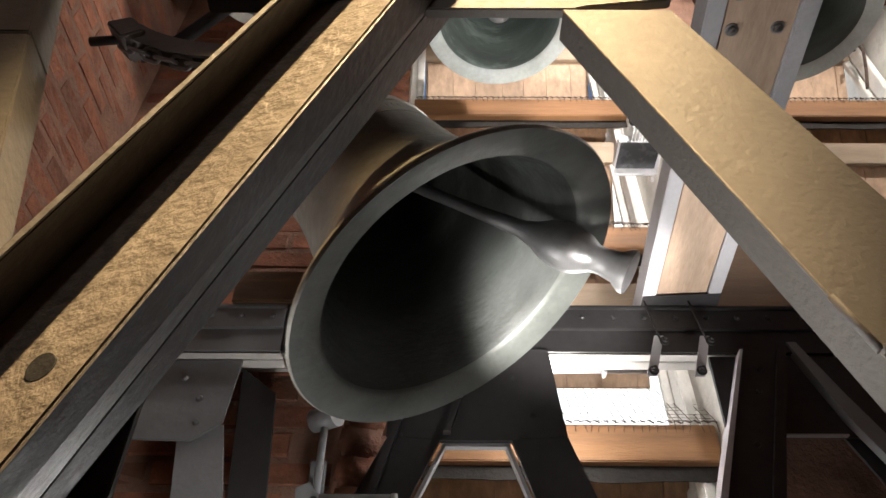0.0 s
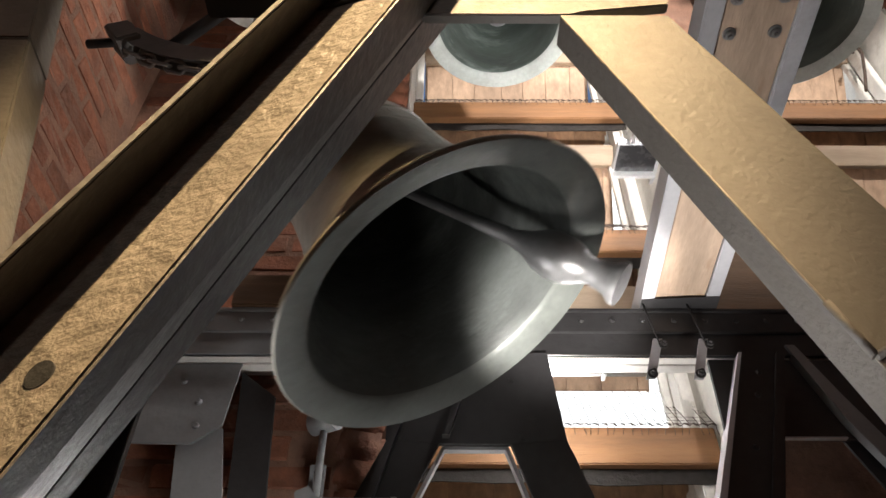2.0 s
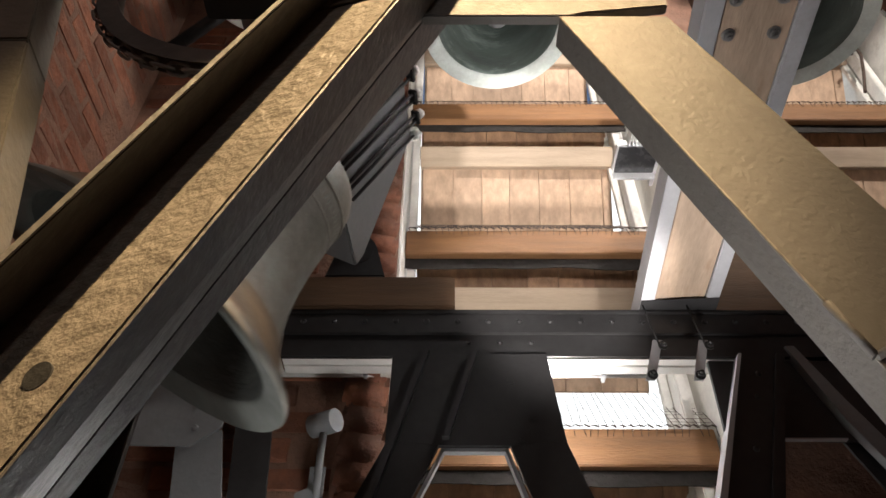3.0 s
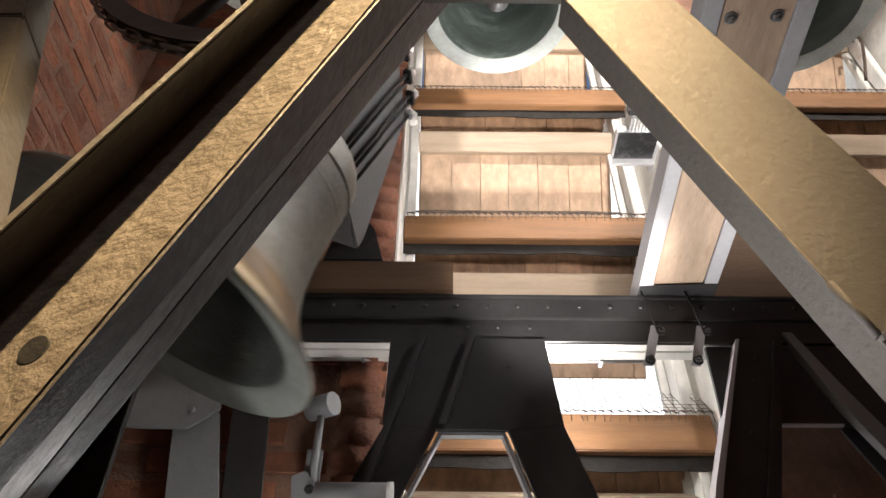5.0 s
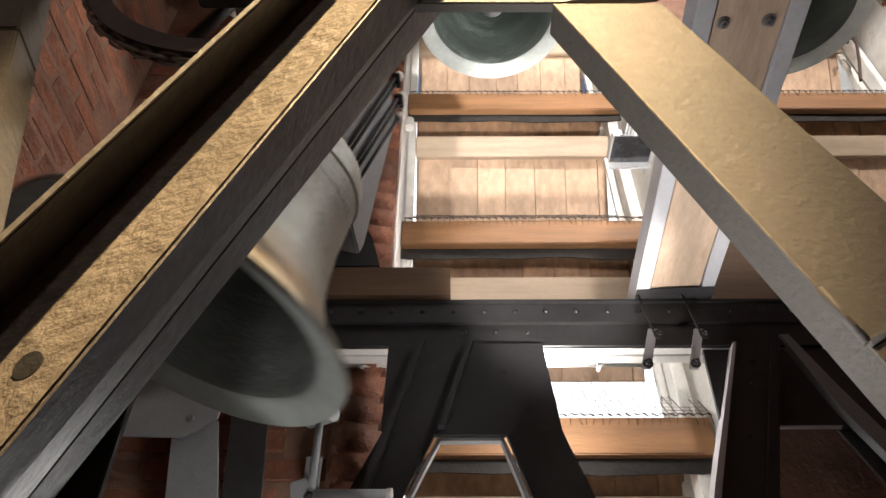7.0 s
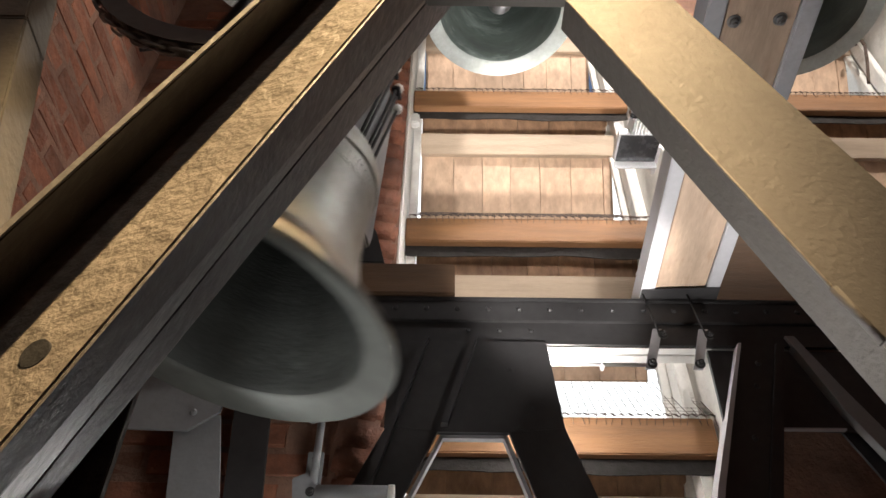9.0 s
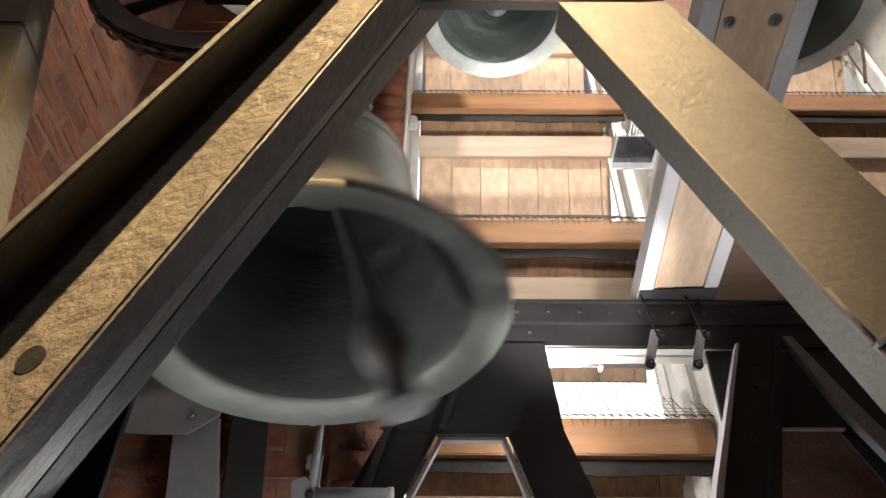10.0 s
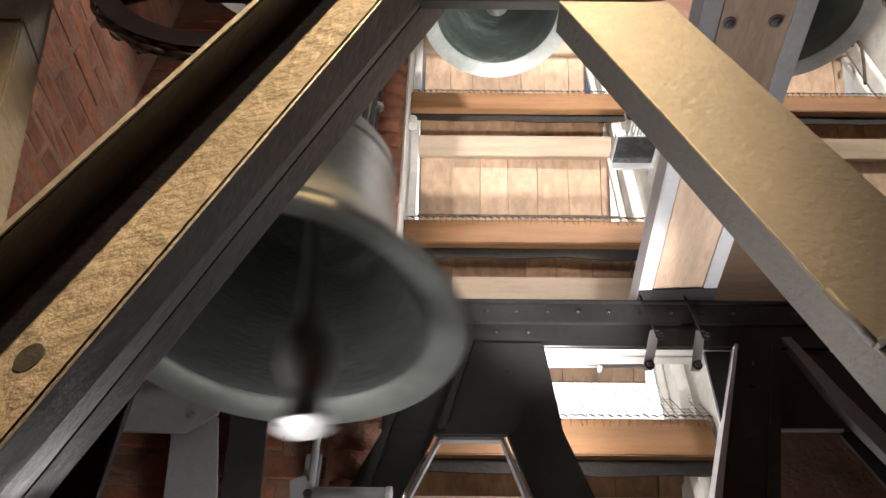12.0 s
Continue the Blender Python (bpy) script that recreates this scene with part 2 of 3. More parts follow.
def rivet(p, way, r, bm=None):
    p, way = Vector(p), Vector(way).normalized()
    return rod(p - way * 0.002, p + way * r * 0.7, r, 10, bm, r * 0.45)


# ---- the tower room ----
WX, EX, SY, NY = -1.30, 2.60, -2.00, 1.80
TOP = 5.60
part("floor", box(WX - 0.3, EX + 0.3, SY - 0.3, 2.35, -0.2, 0.0), FLOOR)["kind"] = "structure"
part("ceiling", box(WX - 0.3, EX + 0.3, SY - 0.3, 2.35, TOP, TOP + 0.2), FLOOR)["kind"] = "structure"
W1, W2, WIN_LO, WIN_HI = (-0.165, 0.88), (1.25, 2.25), 1.55, 5.15


def wall_north():
    bm = None
    spans = [(WX - 0.3, W1[0]), (W1[1], W2[0]), (W2[1], EX + 0.3)]
    for a, b in spans:
        bm = box(a, b, NY, 2.35, 0, TOP, 0, bm)
    for a, b in (W1, W2):
        bm = box(a, b, NY, 2.35, 0, WIN_LO, 0, bm)
        bm = box(a, b, NY, 2.35, WIN_HI, TOP, 0, bm)
    return tagged(part("wall_north", bm, MORTAR), "red brick tower wall with two tall louvred openings", "wall", kind="structure")


def wall_west():
    return tagged(part("wall_west", box(WX - 0.3, WX, SY - 0.3, NY, 0, TOP), MORTAR), "worn red brick tower wall", "wall", kind="structure")


WALL_N, WALL_W = wall_north(), wall_west()
tagged(part("wall_east", box(EX, EX + 0.3, SY - 0.3, NY, 0, TOP), BRICK), "red brick tower wall", "wall", kind="structure")


tagged(part("wall_south", box(WX, EX, SY - 0.3, SY, 0, TOP), BRICK), "red brick tower wall", "wall", kind="structure")


# ---- louvres in the north openings ----
def louvre(x0, x1, z, seed, window, more=0.07):
    """One blade: sloping planks with a fascia board in front and a batten beneath. z is the top of the fascia."""
    rnd = random.Random(seed)
    top, low = Vector((0, 2.036, z - 0.10)), Vector((0, 2.30, z - 0.555))
    along = (low - top).normalized()
    out = Vector((0, -along.z, along.y))
    def bar(name, ring, mat, label, bevel=0.003):
        part(name, loft([(x0, *p.yz) for p in ring], [(x1, *p.yz) for p in ring], bevel), mat, t, label)

    low_top = top + along * 0.15
    sheet = [low_top + out * 0.026, low + out * 0.026, low + out * 0.036, low_top + out * 0.036]
    t = part("louvre_blade", loft([(x0, *p.yz) for p in sheet], [(x1, *p.yz) for p in sheet]), BATTEN, window, "sloping wooden louvre blade of narrow upright planks")
    bar("backing", [top + out * 0.085, low_top + out * 0.085, low_top + out * 0.095, top + out * 0.095], SHADED_PLANK, "", 0)
    part("fascia_board", box(x0 - 0.04, x1 + more, 2.0, 2.035, z - 0.125, z, 0.004), FASCIA, t, "orange-brown fascia board with dark knots")
    part("felt_strip", felt(x0 - 0.04, x1 + more, z, rnd), FELT, t, "dark wavy felt strip hanging below the fascia")
    # planks of the blade; upper ones set back and darkened for shade over the batten
    for name, a0, b0, back, mat in (("plank", low_top, low, 0.0, PLANK), ("upper_plank", top - along * 0.02, low_top + along * 0.02, 0.055, SHADED_PLANK)):
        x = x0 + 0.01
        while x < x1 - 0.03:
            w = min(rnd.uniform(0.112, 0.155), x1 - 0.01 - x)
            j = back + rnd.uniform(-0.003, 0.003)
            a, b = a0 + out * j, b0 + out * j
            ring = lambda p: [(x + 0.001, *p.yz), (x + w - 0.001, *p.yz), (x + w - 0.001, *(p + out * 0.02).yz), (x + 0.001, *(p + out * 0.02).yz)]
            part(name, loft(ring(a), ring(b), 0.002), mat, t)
            x += w
    c = top + along * 0.135
    n = -out
    bar("batten", [c + out * 0.05, c + along * 0.10 - n * 0.001, c + along * 0.10 + n * 0.04, c + n * 0.04], BATTEN, "pale weathered batten")
    return t


def felt(x0, x1, z, rnd):
    """A thin hanging strip with a wavy lower edge."""
    bm, n, p = bmesh.new(), 40, rnd.uniform(0, 6)
    rows = []
    for i in range(n + 1):
        x = x0 + (x1 - x0) * i / n
        lo = z - 0.168 + 0.004 * math.sin(7 * x + p) + 0.003 * math.sin(19 * x + 2 * p) + rnd.uniform(-0.001, 0.001)
        y = 2.038 + 0.003 * math.sin(11 * x + p)
        rows.append([bm.verts.new(q) for q in ((x, 2.036, z - 0.09), (x, 2.041, z - 0.09), (x, y + 0.004, lo), (x, y, lo))])
    for a, b in zip(rows, rows[1:]):
        for i in range(4):
            bm.faces.new((a[i], a[(i + 1) % 4], b[(i + 1) % 4], b[i]))
    bm.faces.new(rows[0])
    bm.faces.new(rows[-1][::-1])
    return bm


LOUVRE_Z = [1.655, 2.515, 3.384, 4.235, 5.09]
WINDOW_1 = thing("window_1", pose(0, 0, 0), "tall tower opening filled with wooden sound louvres", "window", kind="structure")
WINDOW_2 = thing("window_2", pose(0, 0, 0), "second tower opening filled with wooden sound louvres", "window", kind="structure")
for i, z in enumerate(LOUVRE_Z):
    louvre(W1[0] + 0.05, W1[1] - 0.11, z, i, WINDOW_1)
    louvre(W2[0] + 0.05, W2[1] - 0.08, z, 20 + i, WINDOW_2, 0.04)


def jamb(x0, x1, post, window):
    part("window_reveal", box(x0, x1, NY + 0.012, 2.34, WIN_LO, WIN_HI, 0.01), PLASTER, window, "whitewashed reveal with flaking plaster")
    part("louvre_post", box(post, post + 0.032, 2.045, 2.12, WIN_LO, WIN_HI, 0.004), PLASTER, window, "weathered whitewashed post holding the louvres")


jamb(W1[0], W1[0] + 0.008, W1[0] + 0.017, WINDOW_1)
jamb(W1[1] - 0.025, W1[1], W1[1] - 0.105, WINDOW_1)
jamb(W2[0], W2[0] + 0.008, W2[0] + 0.017, WINDOW_2)
jamb(W2[1] - 0.03, W2[1], W2[1] - 0.076, WINDOW_2)
for a, b, window in ((W1[1] - 0.130, W1[1] - 0.026, WINDOW_1), (W2[1] - 0.100, W2[1] - 0.031, WINDOW_2)):
    part("side_board", box(a, b, 2.13, 2.16, WIN_LO, WIN_HI, 0.003), PLASTER, window, "whitewashed board closing the side of the louvres")
part("hook", box(-0.158, -0.108, 1.805, 1.85, 2.925, 2.965, 0.008), WHITE, WINDOW_1, "small white fixing on the reveal")
part("hook", box(-0.160, -0.120, 1.93, 1.97, 3.90, 3.97, 0.008), WHITE, WINDOW_1, "small white fixing on the reveal")


def wall_cable():
    bm = None
    pts = [(2.095, 1.99, 4.655), (2.100, 1.985, 4.690), (2.135, 1.985, 4.690), (2.135, 1.985, 4.640), (2.085, 1.985, 4.48), (2.025, 1.985, 4.312)]
    for a, b in zip(pts, pts[1:]):
        bm = rod(a, b, 0.008, 8, bm)
    return part("cable", bm, WIRE, WINDOW_2, "dark bent cable on the louvre")


wall_cable()


# ---- back frame ----
def riveted_beam(x0, x1, paint, label):
    t = thing("riveted_beam", pose(0, 1.60, 2.53), label, "steel beam", "girders of the bell frame")
    part("web", box(x0, x1, 0.03, 0.045, 0.0, 0.15), paint, t)
    part("top_angle", box(x0, x1, 0.012, 0.12, 0.138, 0.15, 0.002), paint, t)
    # White paint puts the light from below into the flange colour.
    for a, b in ((0.036, 0.076), (0.081, 0.12)):
        part("bottom_angle", box(x0, x1, a, b, 0.0, 0.010, 0.002), WHITE, t, "lower flange, its light from below set in white paint")
    part("front_angle", box(x0, x1, 0.018, 0.03, 0.07, 0.138, 0.002), paint, t)
    x = x0 + 0.05
    while x < x1 - 0.02:
        part("rivet", rivet((x, 0.018, 0.11), (0, -1, 0), 0.010), paint, t)
        if int(x * 100) % 3 == 0:
            part("rivet", rivet((x + 0.03, 0.030, 0.045), (0, -1, 0), 0.009), paint, t)
        x += 0.088
    return t


# One girder in two paints: the lit left end is set lighter.
riveted_beam(-0.455, 1.62, DARK, "black riveted steel girder carrying the bells")
riveted_beam(-1.25, -0.460, STEEL, "lit end of the riveted girder beside the brick wall, set in grey paint")


def a_frame_back():
    t = thing("bell_frame_trestle", pose(0, 1.60, 0), "black steel trestle with a gusset plate and splayed legs", "bell frame", "trestles of the bell frame")
    part("gusset_plate", slab([(-0.144, 2.529), (0.278, 2.529), (0.304, 2.269), (0.159, 2.255), (-0.010, 2.255), (-0.150, 2.269)], 0.0185, 0.034, 0.0005), DARK, t)
    foot = 0.0
    dz = 2.269 - foot

    def leg(xa, xb, slope, sign):
        lo = [(xa + slope * dz, foot), (xb + slope * dz, foot)]
        part("leg", slab([(xa, 2.269), (xb, 2.269), lo[1], lo[0]], 0.02, 0.034, 0.001), DARK, t)
        inner = xb if sign < 0 else xa
        e = 0.010 * sign
        # Grey instead of dark steel, for the light on the inner flanges.
        part("inner_flange", slab([(inner, 2.253), (inner - e, 2.253), (inner - e + slope * dz, foot), (inner + slope * dz, foot)], 0.035, 0.062), GREY, t)
    leg(-0.145, -0.010, -0.47, -1)
    leg(0.159, 0.304, 0.33, 1)
    part("top_flange", box(-0.010, 0.159, 0.035, 0.055, 2.247, 2.256), GREY, t)
    part("stiffener", slab([(-0.060, 2.529), (-0.043, 2.529), (-0.179, 2.076), (-0.198, 2.076)], -0.005, 0.0185), DARK, t)
    part("stiffener", slab([(0.072, 2.529), (0.089, 2.529), (0.010, 2.269), (-0.008, 2.269)], -0.005, 0.0185), DARK, t)
    for p in ((0.18, 2.47), (0.23, 2.36), (-0.10, 2.40), (-0.12, 2.30), (0.20, 2.30)):
        part("bolt", hexbolt((p[0] * 0.966, 0.0185, p[1] - 0.03), (0, -1, 0), 0.008, 0.006), DARK, t)
    return t


a_frame_back()


def a_frame_right():
    t = thing("bell_frame_trestle", pose(0, 1.60, 0), "black steel trestle leg with a dark braced panel", "bell frame", "trestles of the bell frame")
    part("gusset_plate", slab([(0.729, 2.529), (1.304, 2.529), (1.256, 2.279), (0.720, 2.298)], 0.05, 0.062), DARK, t)
    part("leg", slab([(0.815, 2.529), (0.925, 2.529), (0.797, 2.12), (0.134, 0.0), (0.002, 0.0), (0.665, 2.12)], 0.022, 0.05, 0.002), DARK, t)
    # Lighter paint on this flange holds the light along its edge.
    part("leg_flange", slab([(0.802, 2.529), (0.811, 2.529), (0.664, 2.12), (0.0, 0.0), (-0.022, 0.0), (0.646, 2.12)], 0.012, 0.07), GREY, t, "flange edge of the leg, its light set in grey paint")
    part("leg_flange", slab([(0.905, 2.529), (0.928, 2.529), (0.799, 2.12), (0.136, 0.0), (0.104, 0.0), (0.768, 2.12)], 0.008, 0.0215, 0.001), DARK, t)
    part("brace_web", slab([(0.935, 2.56), (1.045, 2.42), (1.62, 1.207), (1.50, 1.207), (1.016, 2.30), (0.94, 2.50)], 0.062, 0.07, 0.001), DARK, t)
    # Grey on the brace puts its highlight into the paint.
    part("brace", slab([(0.942, 2.56), (0.968, 2.56), (1.045, 2.395), (1.66, 1.207), (1.60, 1.207), (1.026, 2.33)], 0.02, 0.05, 0.001), STEEL, t, "diagonal brace flange, its highlight set in grey paint")
    part("crossbar", box(0.80, 1.02, 0.036, 0.05, 2.284, 2.288), GREY, t)
    for z in (2.47, 2.40, 2.25):
        part("rivet", rivet((0.862 - (2.529 - z) * 0.32, 0.022, z), (0, -1, 0), 0.010), DARK, t)
    return t


a_frame_right()


def wood_beam():
    t = thing("headstock_beam", pose(0.670, 1.60, 2.682, 0, 0, -3.7), "timber beam clad between grey steel channels, bolted", "beam")
    part("timber", box(-0.071, 0.071, -2.2, 0.14, 0.008, 0.07, 0.003), TIMBER, t)
    for x in (-0.11, 0.072):
        part("channel", box(x, x + 0.038, -2.2, 0.14, 0.0, 0.075, 0.003), GREY, t, "light grey steel channel")
    for y in (-0.865, -0.94):
        for x in (-0.050, 0.040):
            part("bolt", hexbolt((x, y, 0.008), (0, 0, -1), 0.009, 0.012), CHAIN, t)
    # Dark sheet under the timber stands for the girder's shadow.
    part("bitumen_pad", box(-0.11, 0.11, -0.035, 0.13, -0.0015, -0.0005), DARK, t)
    return t


wood_beam()


def clamp(x):
    t = thing("beam_clamp", pose(x - 0.004, 1.593, 2.53), "steel hook clamp bolted on the girder", "clamp", "girder clamps")
    part("rod", rod((-0.018, 0.0, 0.15), (0.004, 0.0, 0.0), 0.0028), DARK, t)
    part("plate", slab([(-0.012, 0.03), (0.014, 0.03), (-0.03, -0.10), (-0.056, -0.10)], 0.0, 0.006, 0.001), GREY, t)
    part("bolt", hexbolt((0.012, 0, 0.01), (0, -1, 0), 0.009, 0.014), DARK, t)
    part("bolt", hexbolt((-0.035, 0, -0.085), (0, -1, 0), 0.009, 0.014), DARK, t)
    return t


clamp(0.587)
clamp(0.713)


def white_rail():
    t = thing("wall_conduit", pose(0, 1.76, 2.6), "white painted conduit pipe running along the wall", "pipe")
    part("pipe", rod((-1.0, 0.020, -0.030), (0.60, 0.020, -0.030), 0.011), WHITE, t)
    for x in (-0.24, 0.46):
        part("clip", box(x, x + 0.012, 0.004, 0.042, -0.046, -0.012, 0.002), GREY, t)
    return t


white_rail()


# ---- front frame ----
def front_frame():
    t = thing("bell_frame_trestle", pose(0, 0, 0), "painted steel trestle close by, two splayed channel legs under a gusset", "bell frame", "trestles of the bell frame")

    def at(line, z):
        (xa, za), (xb, zb) = line
        return xa + (xb - xa) * (z - za) / (zb - za)

    def leg(name, section, z0, z1, mat, label="", bevel=0.003):
        part(name, loft([(at(l, z0), y, z0) for l, y in section], [(at(l, z1), y, z1) for l, y in section], bevel), mat, t, label)

    edge = ((0.165, 2.256), (0.330, 1.800))
    outer = ((0.297, 2.292), (0.437, 1.907))
    leg("right_leg", [(edge, 0.48), (outer, 0.48), (outer, 0.526), (edge, 0.526)], 1.10, 2.288, PAINT, bevel=0.0008)
    # Lighter rod holds the highlight along the chipped edge.
    part("worn_edge", rod((at(edge, 1.35), 0.4803, 1.35), (at(edge, 2.286), 0.4803, 2.286), 0.0016, 8), LIT_FLAKY, t, "worn edge, its highlight set in as a lighter rod")
    part("right_foot", box(0.55, 0.76, 0.47, 0.57, 0.0, 1.12, 0.004), PAINT, t)
    chip = ((-0.070, 2.145), (-0.267, 1.600))
    root = ((-0.1685, 2.219), (-0.366, 1.692))
    thin = ((-0.181, 2.066), (-0.300, 1.745))
    thin2 = ((-0.187, 2.066), (-0.306, 1.745))
    back = ((-0.183, 2.219), (-0.3805, 1.692))
    seam = ((-0.037, 2.299), (-0.244, 1.757))
    right = ((0.0, 2.47), (-0.290, 1.765))
    z0, z1 = 1.0, 2.62
    leg("front_channel", [(chip, 0.40), (root, 0.44), (root, 0.492), (seam, 0.4975)], z0, z1, LIT_FLAKY, "channel web with thick flaking paint, lightened for the light on it")
    leg("flange", [(root, 0.442), (thin, 0.36), (thin2, 0.36), (back, 0.49)], z0, z1, FLANGE_SHADE, "channel flange, its shade set in darker paint")
    leg("flange_edge", [(thin, 0.3575), (thin2, 0.3575), (thin2, 0.3595), (thin, 0.3595)], z0, z1, PAINT, bevel=0)
    leg("inner_channel", [(seam, 0.501), (right, 0.60), (back, 0.60), (back, 0.501)], z0, z1, SHADED_PAINT, "inner channel, its shade set in darker paint")
    # Thin dark sheet laid on the web's side for its shade.
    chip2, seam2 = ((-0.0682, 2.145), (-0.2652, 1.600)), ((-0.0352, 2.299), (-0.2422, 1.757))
    leg("channel_side", [(chip, 0.4012), (chip2, 0.4016), (seam2, 0.4972), (seam, 0.4970)], z0, z1, SHADED_PAINT, bevel=0)
    part("weld_bead", rod((-0.166, 0.4385, 2.222), (-0.046, 0.398, 2.210), 0.0028, 8), PAINT, t)
    part("weld_bead", rod((0.332, 0.4785, 1.792), (0.352, 0.4785, 1.735), 0.004, 8), PAINT, t)
    part("weld_bead", rod((0.352, 0.4785, 1.735), (0.47, 0.4785, 1.80), 0.004, 8), PAINT, t)
    # Dark disc on the web stands for the shade in an open hole.
    part("bolt_hole", rod((-0.2818, 0.4115, 1.672), (-0.2774, 0.426, 1.672), 0.0115, 20), HOLE, t, "dark disc for the shade in a bolt hole")
    part("joint_plate", slab([(-0.290, 1.80), (-0.298, 1.76), (-0.298, 1.0), (-0.58, 1.0), (-0.46, 1.70)], 0.602, 0.612, 0.001), SHADED_PAINT, t)
    part("gusset_plate", slab([(-0.12, 2.75), (0.36, 2.75), (0.306, 2.318), (0.188, 2.298), (0.168, 2.290), (-0.032, 2.290)], 0.480, 0.495, 0.002), PAINT, t)
    return t


front_frame()


# ---- the swinging bell ----
PIVOT, YAW = (-0.309, 1.152, 2.897), -4.26
LIP, RAD = 0.667, 0.384


def bell_profile(rad, lip, top):
    """Outside from the shoulder to the lip, then the inside back up. Heights below the pivot."""
    h = lip - top
    out = [(0.0, 1.0), (0.20, 1.0), (0.36, 0.985), (0.455, 0.955), (0.50, 0.90), (0.518, 0.82), (0.53, 0.72), (0.55, 0.60), (0.58, 0.48), (0.62, 0.375), (0.67, 0.285), (0.735, 0.205), (0.81, 0.140), (0.89, 0.085), (0.955, 0.050), (0.99, 0.028), (1.0, 0.012), (0.99, 0.0)]
    inn = [(0.825, 0.032), (0.80, 0.05), (0.765, 0.10), (0.70, 0.19), (0.62, 0.32), (0.555, 0.47), (0.505, 0.66), (0.47, 0.82), (0.40, 0.90), (0.2, 0.93), (0.0, 0.93)]
    return [(r * rad, -lip + z * h) for r, z in out + inn], len(out)


def make_bell(name, rad, lip, top, mats, label, m, band=True):
    t = thing(name, m, label, "bell", "bells of the tower")
    prof, k = bell_profile(rad, lip, top)
    idx = [0] * (len(prof) - 1)
    if band:
        for i in (11, 12, 13):
            idx[i] = 1
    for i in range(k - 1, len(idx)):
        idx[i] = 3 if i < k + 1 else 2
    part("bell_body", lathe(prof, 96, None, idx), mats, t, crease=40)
    return t


BELL = make_bell("swinging_bell", RAD, LIP, 0.115, (BRONZE, WARM_LIGHT_BAND, SHADED_INSIDE, RIM), "bronze church bell, warm light set in a brown band above its lip", pose(*PIVOT, 0, 0, YAW))


def headstock(t):
    side = [(-0.40, -0.10), (0.38, -0.10), (0.375, -0.06), (0.15, 0.25), (-0.20, 0.25), (-0.40, 0.0)]
    part("headstock", loft([(-0.085, y, z) for y, z in side], [(0.085, y, z) for y, z in side], 0.006), STEEL, t, "grey steel headstock")
    part("gudgeon", rod((0, -0.46, 0), (0, 0.46, 0), 0.03), DARK, t)
    for x in (0.094, -0.094):
        for y in (-0.13, -0.05, 0.025, 0.095):
            for d in (-0.011, 0.011):
                part("strap", rod((x, y + d, -0.10), (x, y + d, 0.275), 0.0048), DARK, t, "dark iron strap bolt")
            part("strap_plate", box(x - 0.012, x + 0.012, y - 0.022, y + 0.022, 0.262, 0.274, 0.002), DARK, t)
            part("nut", rod((x, y, 0.274), (x, y, 0.296), 0.014, 6), WHITE, t, "pale nut")
        part("strap", rod((x, 0.145, -0.06), (x, 0.145, 0.245), 0.0048), DARK, t)
        part("nut", rod((x, 0.145, 0.245), (x, 0.145, 0.265), 0.014, 6), WHITE, t, "pale nut")


def inscription(t):
    """Raised worn letters round the shoulder, as plain bars."""
    rnd = random.Random(12)
    bm = None
    for i in range(84):
        a = 2 * math.pi * i / 84
        w, r = rnd.uniform(0.003, 0.005), 0.5215 * RAD
        own = box(r - 0.006, r + 0.0016, -w, w, -0.011, rnd.uniform(0.008, 0.012), 0.001)
        bmesh.ops.transform(own, matrix=Matrix.Translation((0, 0, -0.245)) @ Matrix.Rotation(a, 4, "Z"), verts=own.verts)
        bm = joined(bm, own)
    part("inscription_band", bm, BRONZE, t)
    for z, r in ((-0.215, 0.524), (-0.272, 0.528)):
        part("moulding", lathe([(r * RAD - 0.004, z - 0.005), (r * RAD + 0.0015, z - 0.003), (r * RAD + 0.0015, z + 0.003), (r * RAD - 0.006, z + 0.005)], 96), BRONZE, t)


inscription(BELL)
headstock(BELL)
CLAPPER = part("clapper", lathe([(0.0, 0.02), (0.020, 0.02), (0.020, -0.03), (0.013, -0.06), (0.015, -0.34), (0.020, -0.46), (0.030, -0.495), (0.046, -0.525), (0.053, -0.555), (0.053, -0.585), (0.043, -0.615), (0.031, -0.635), (0.029, -0.655), (0.034, -0.685), (0.047, -0.705), (0.047, -0.716), (0.0, -0.718)], 32), IRON, BELL, "forged iron clapper with a ball and flared tail", crease=40)
CLAPPER.location = (0, 0, -0.17)


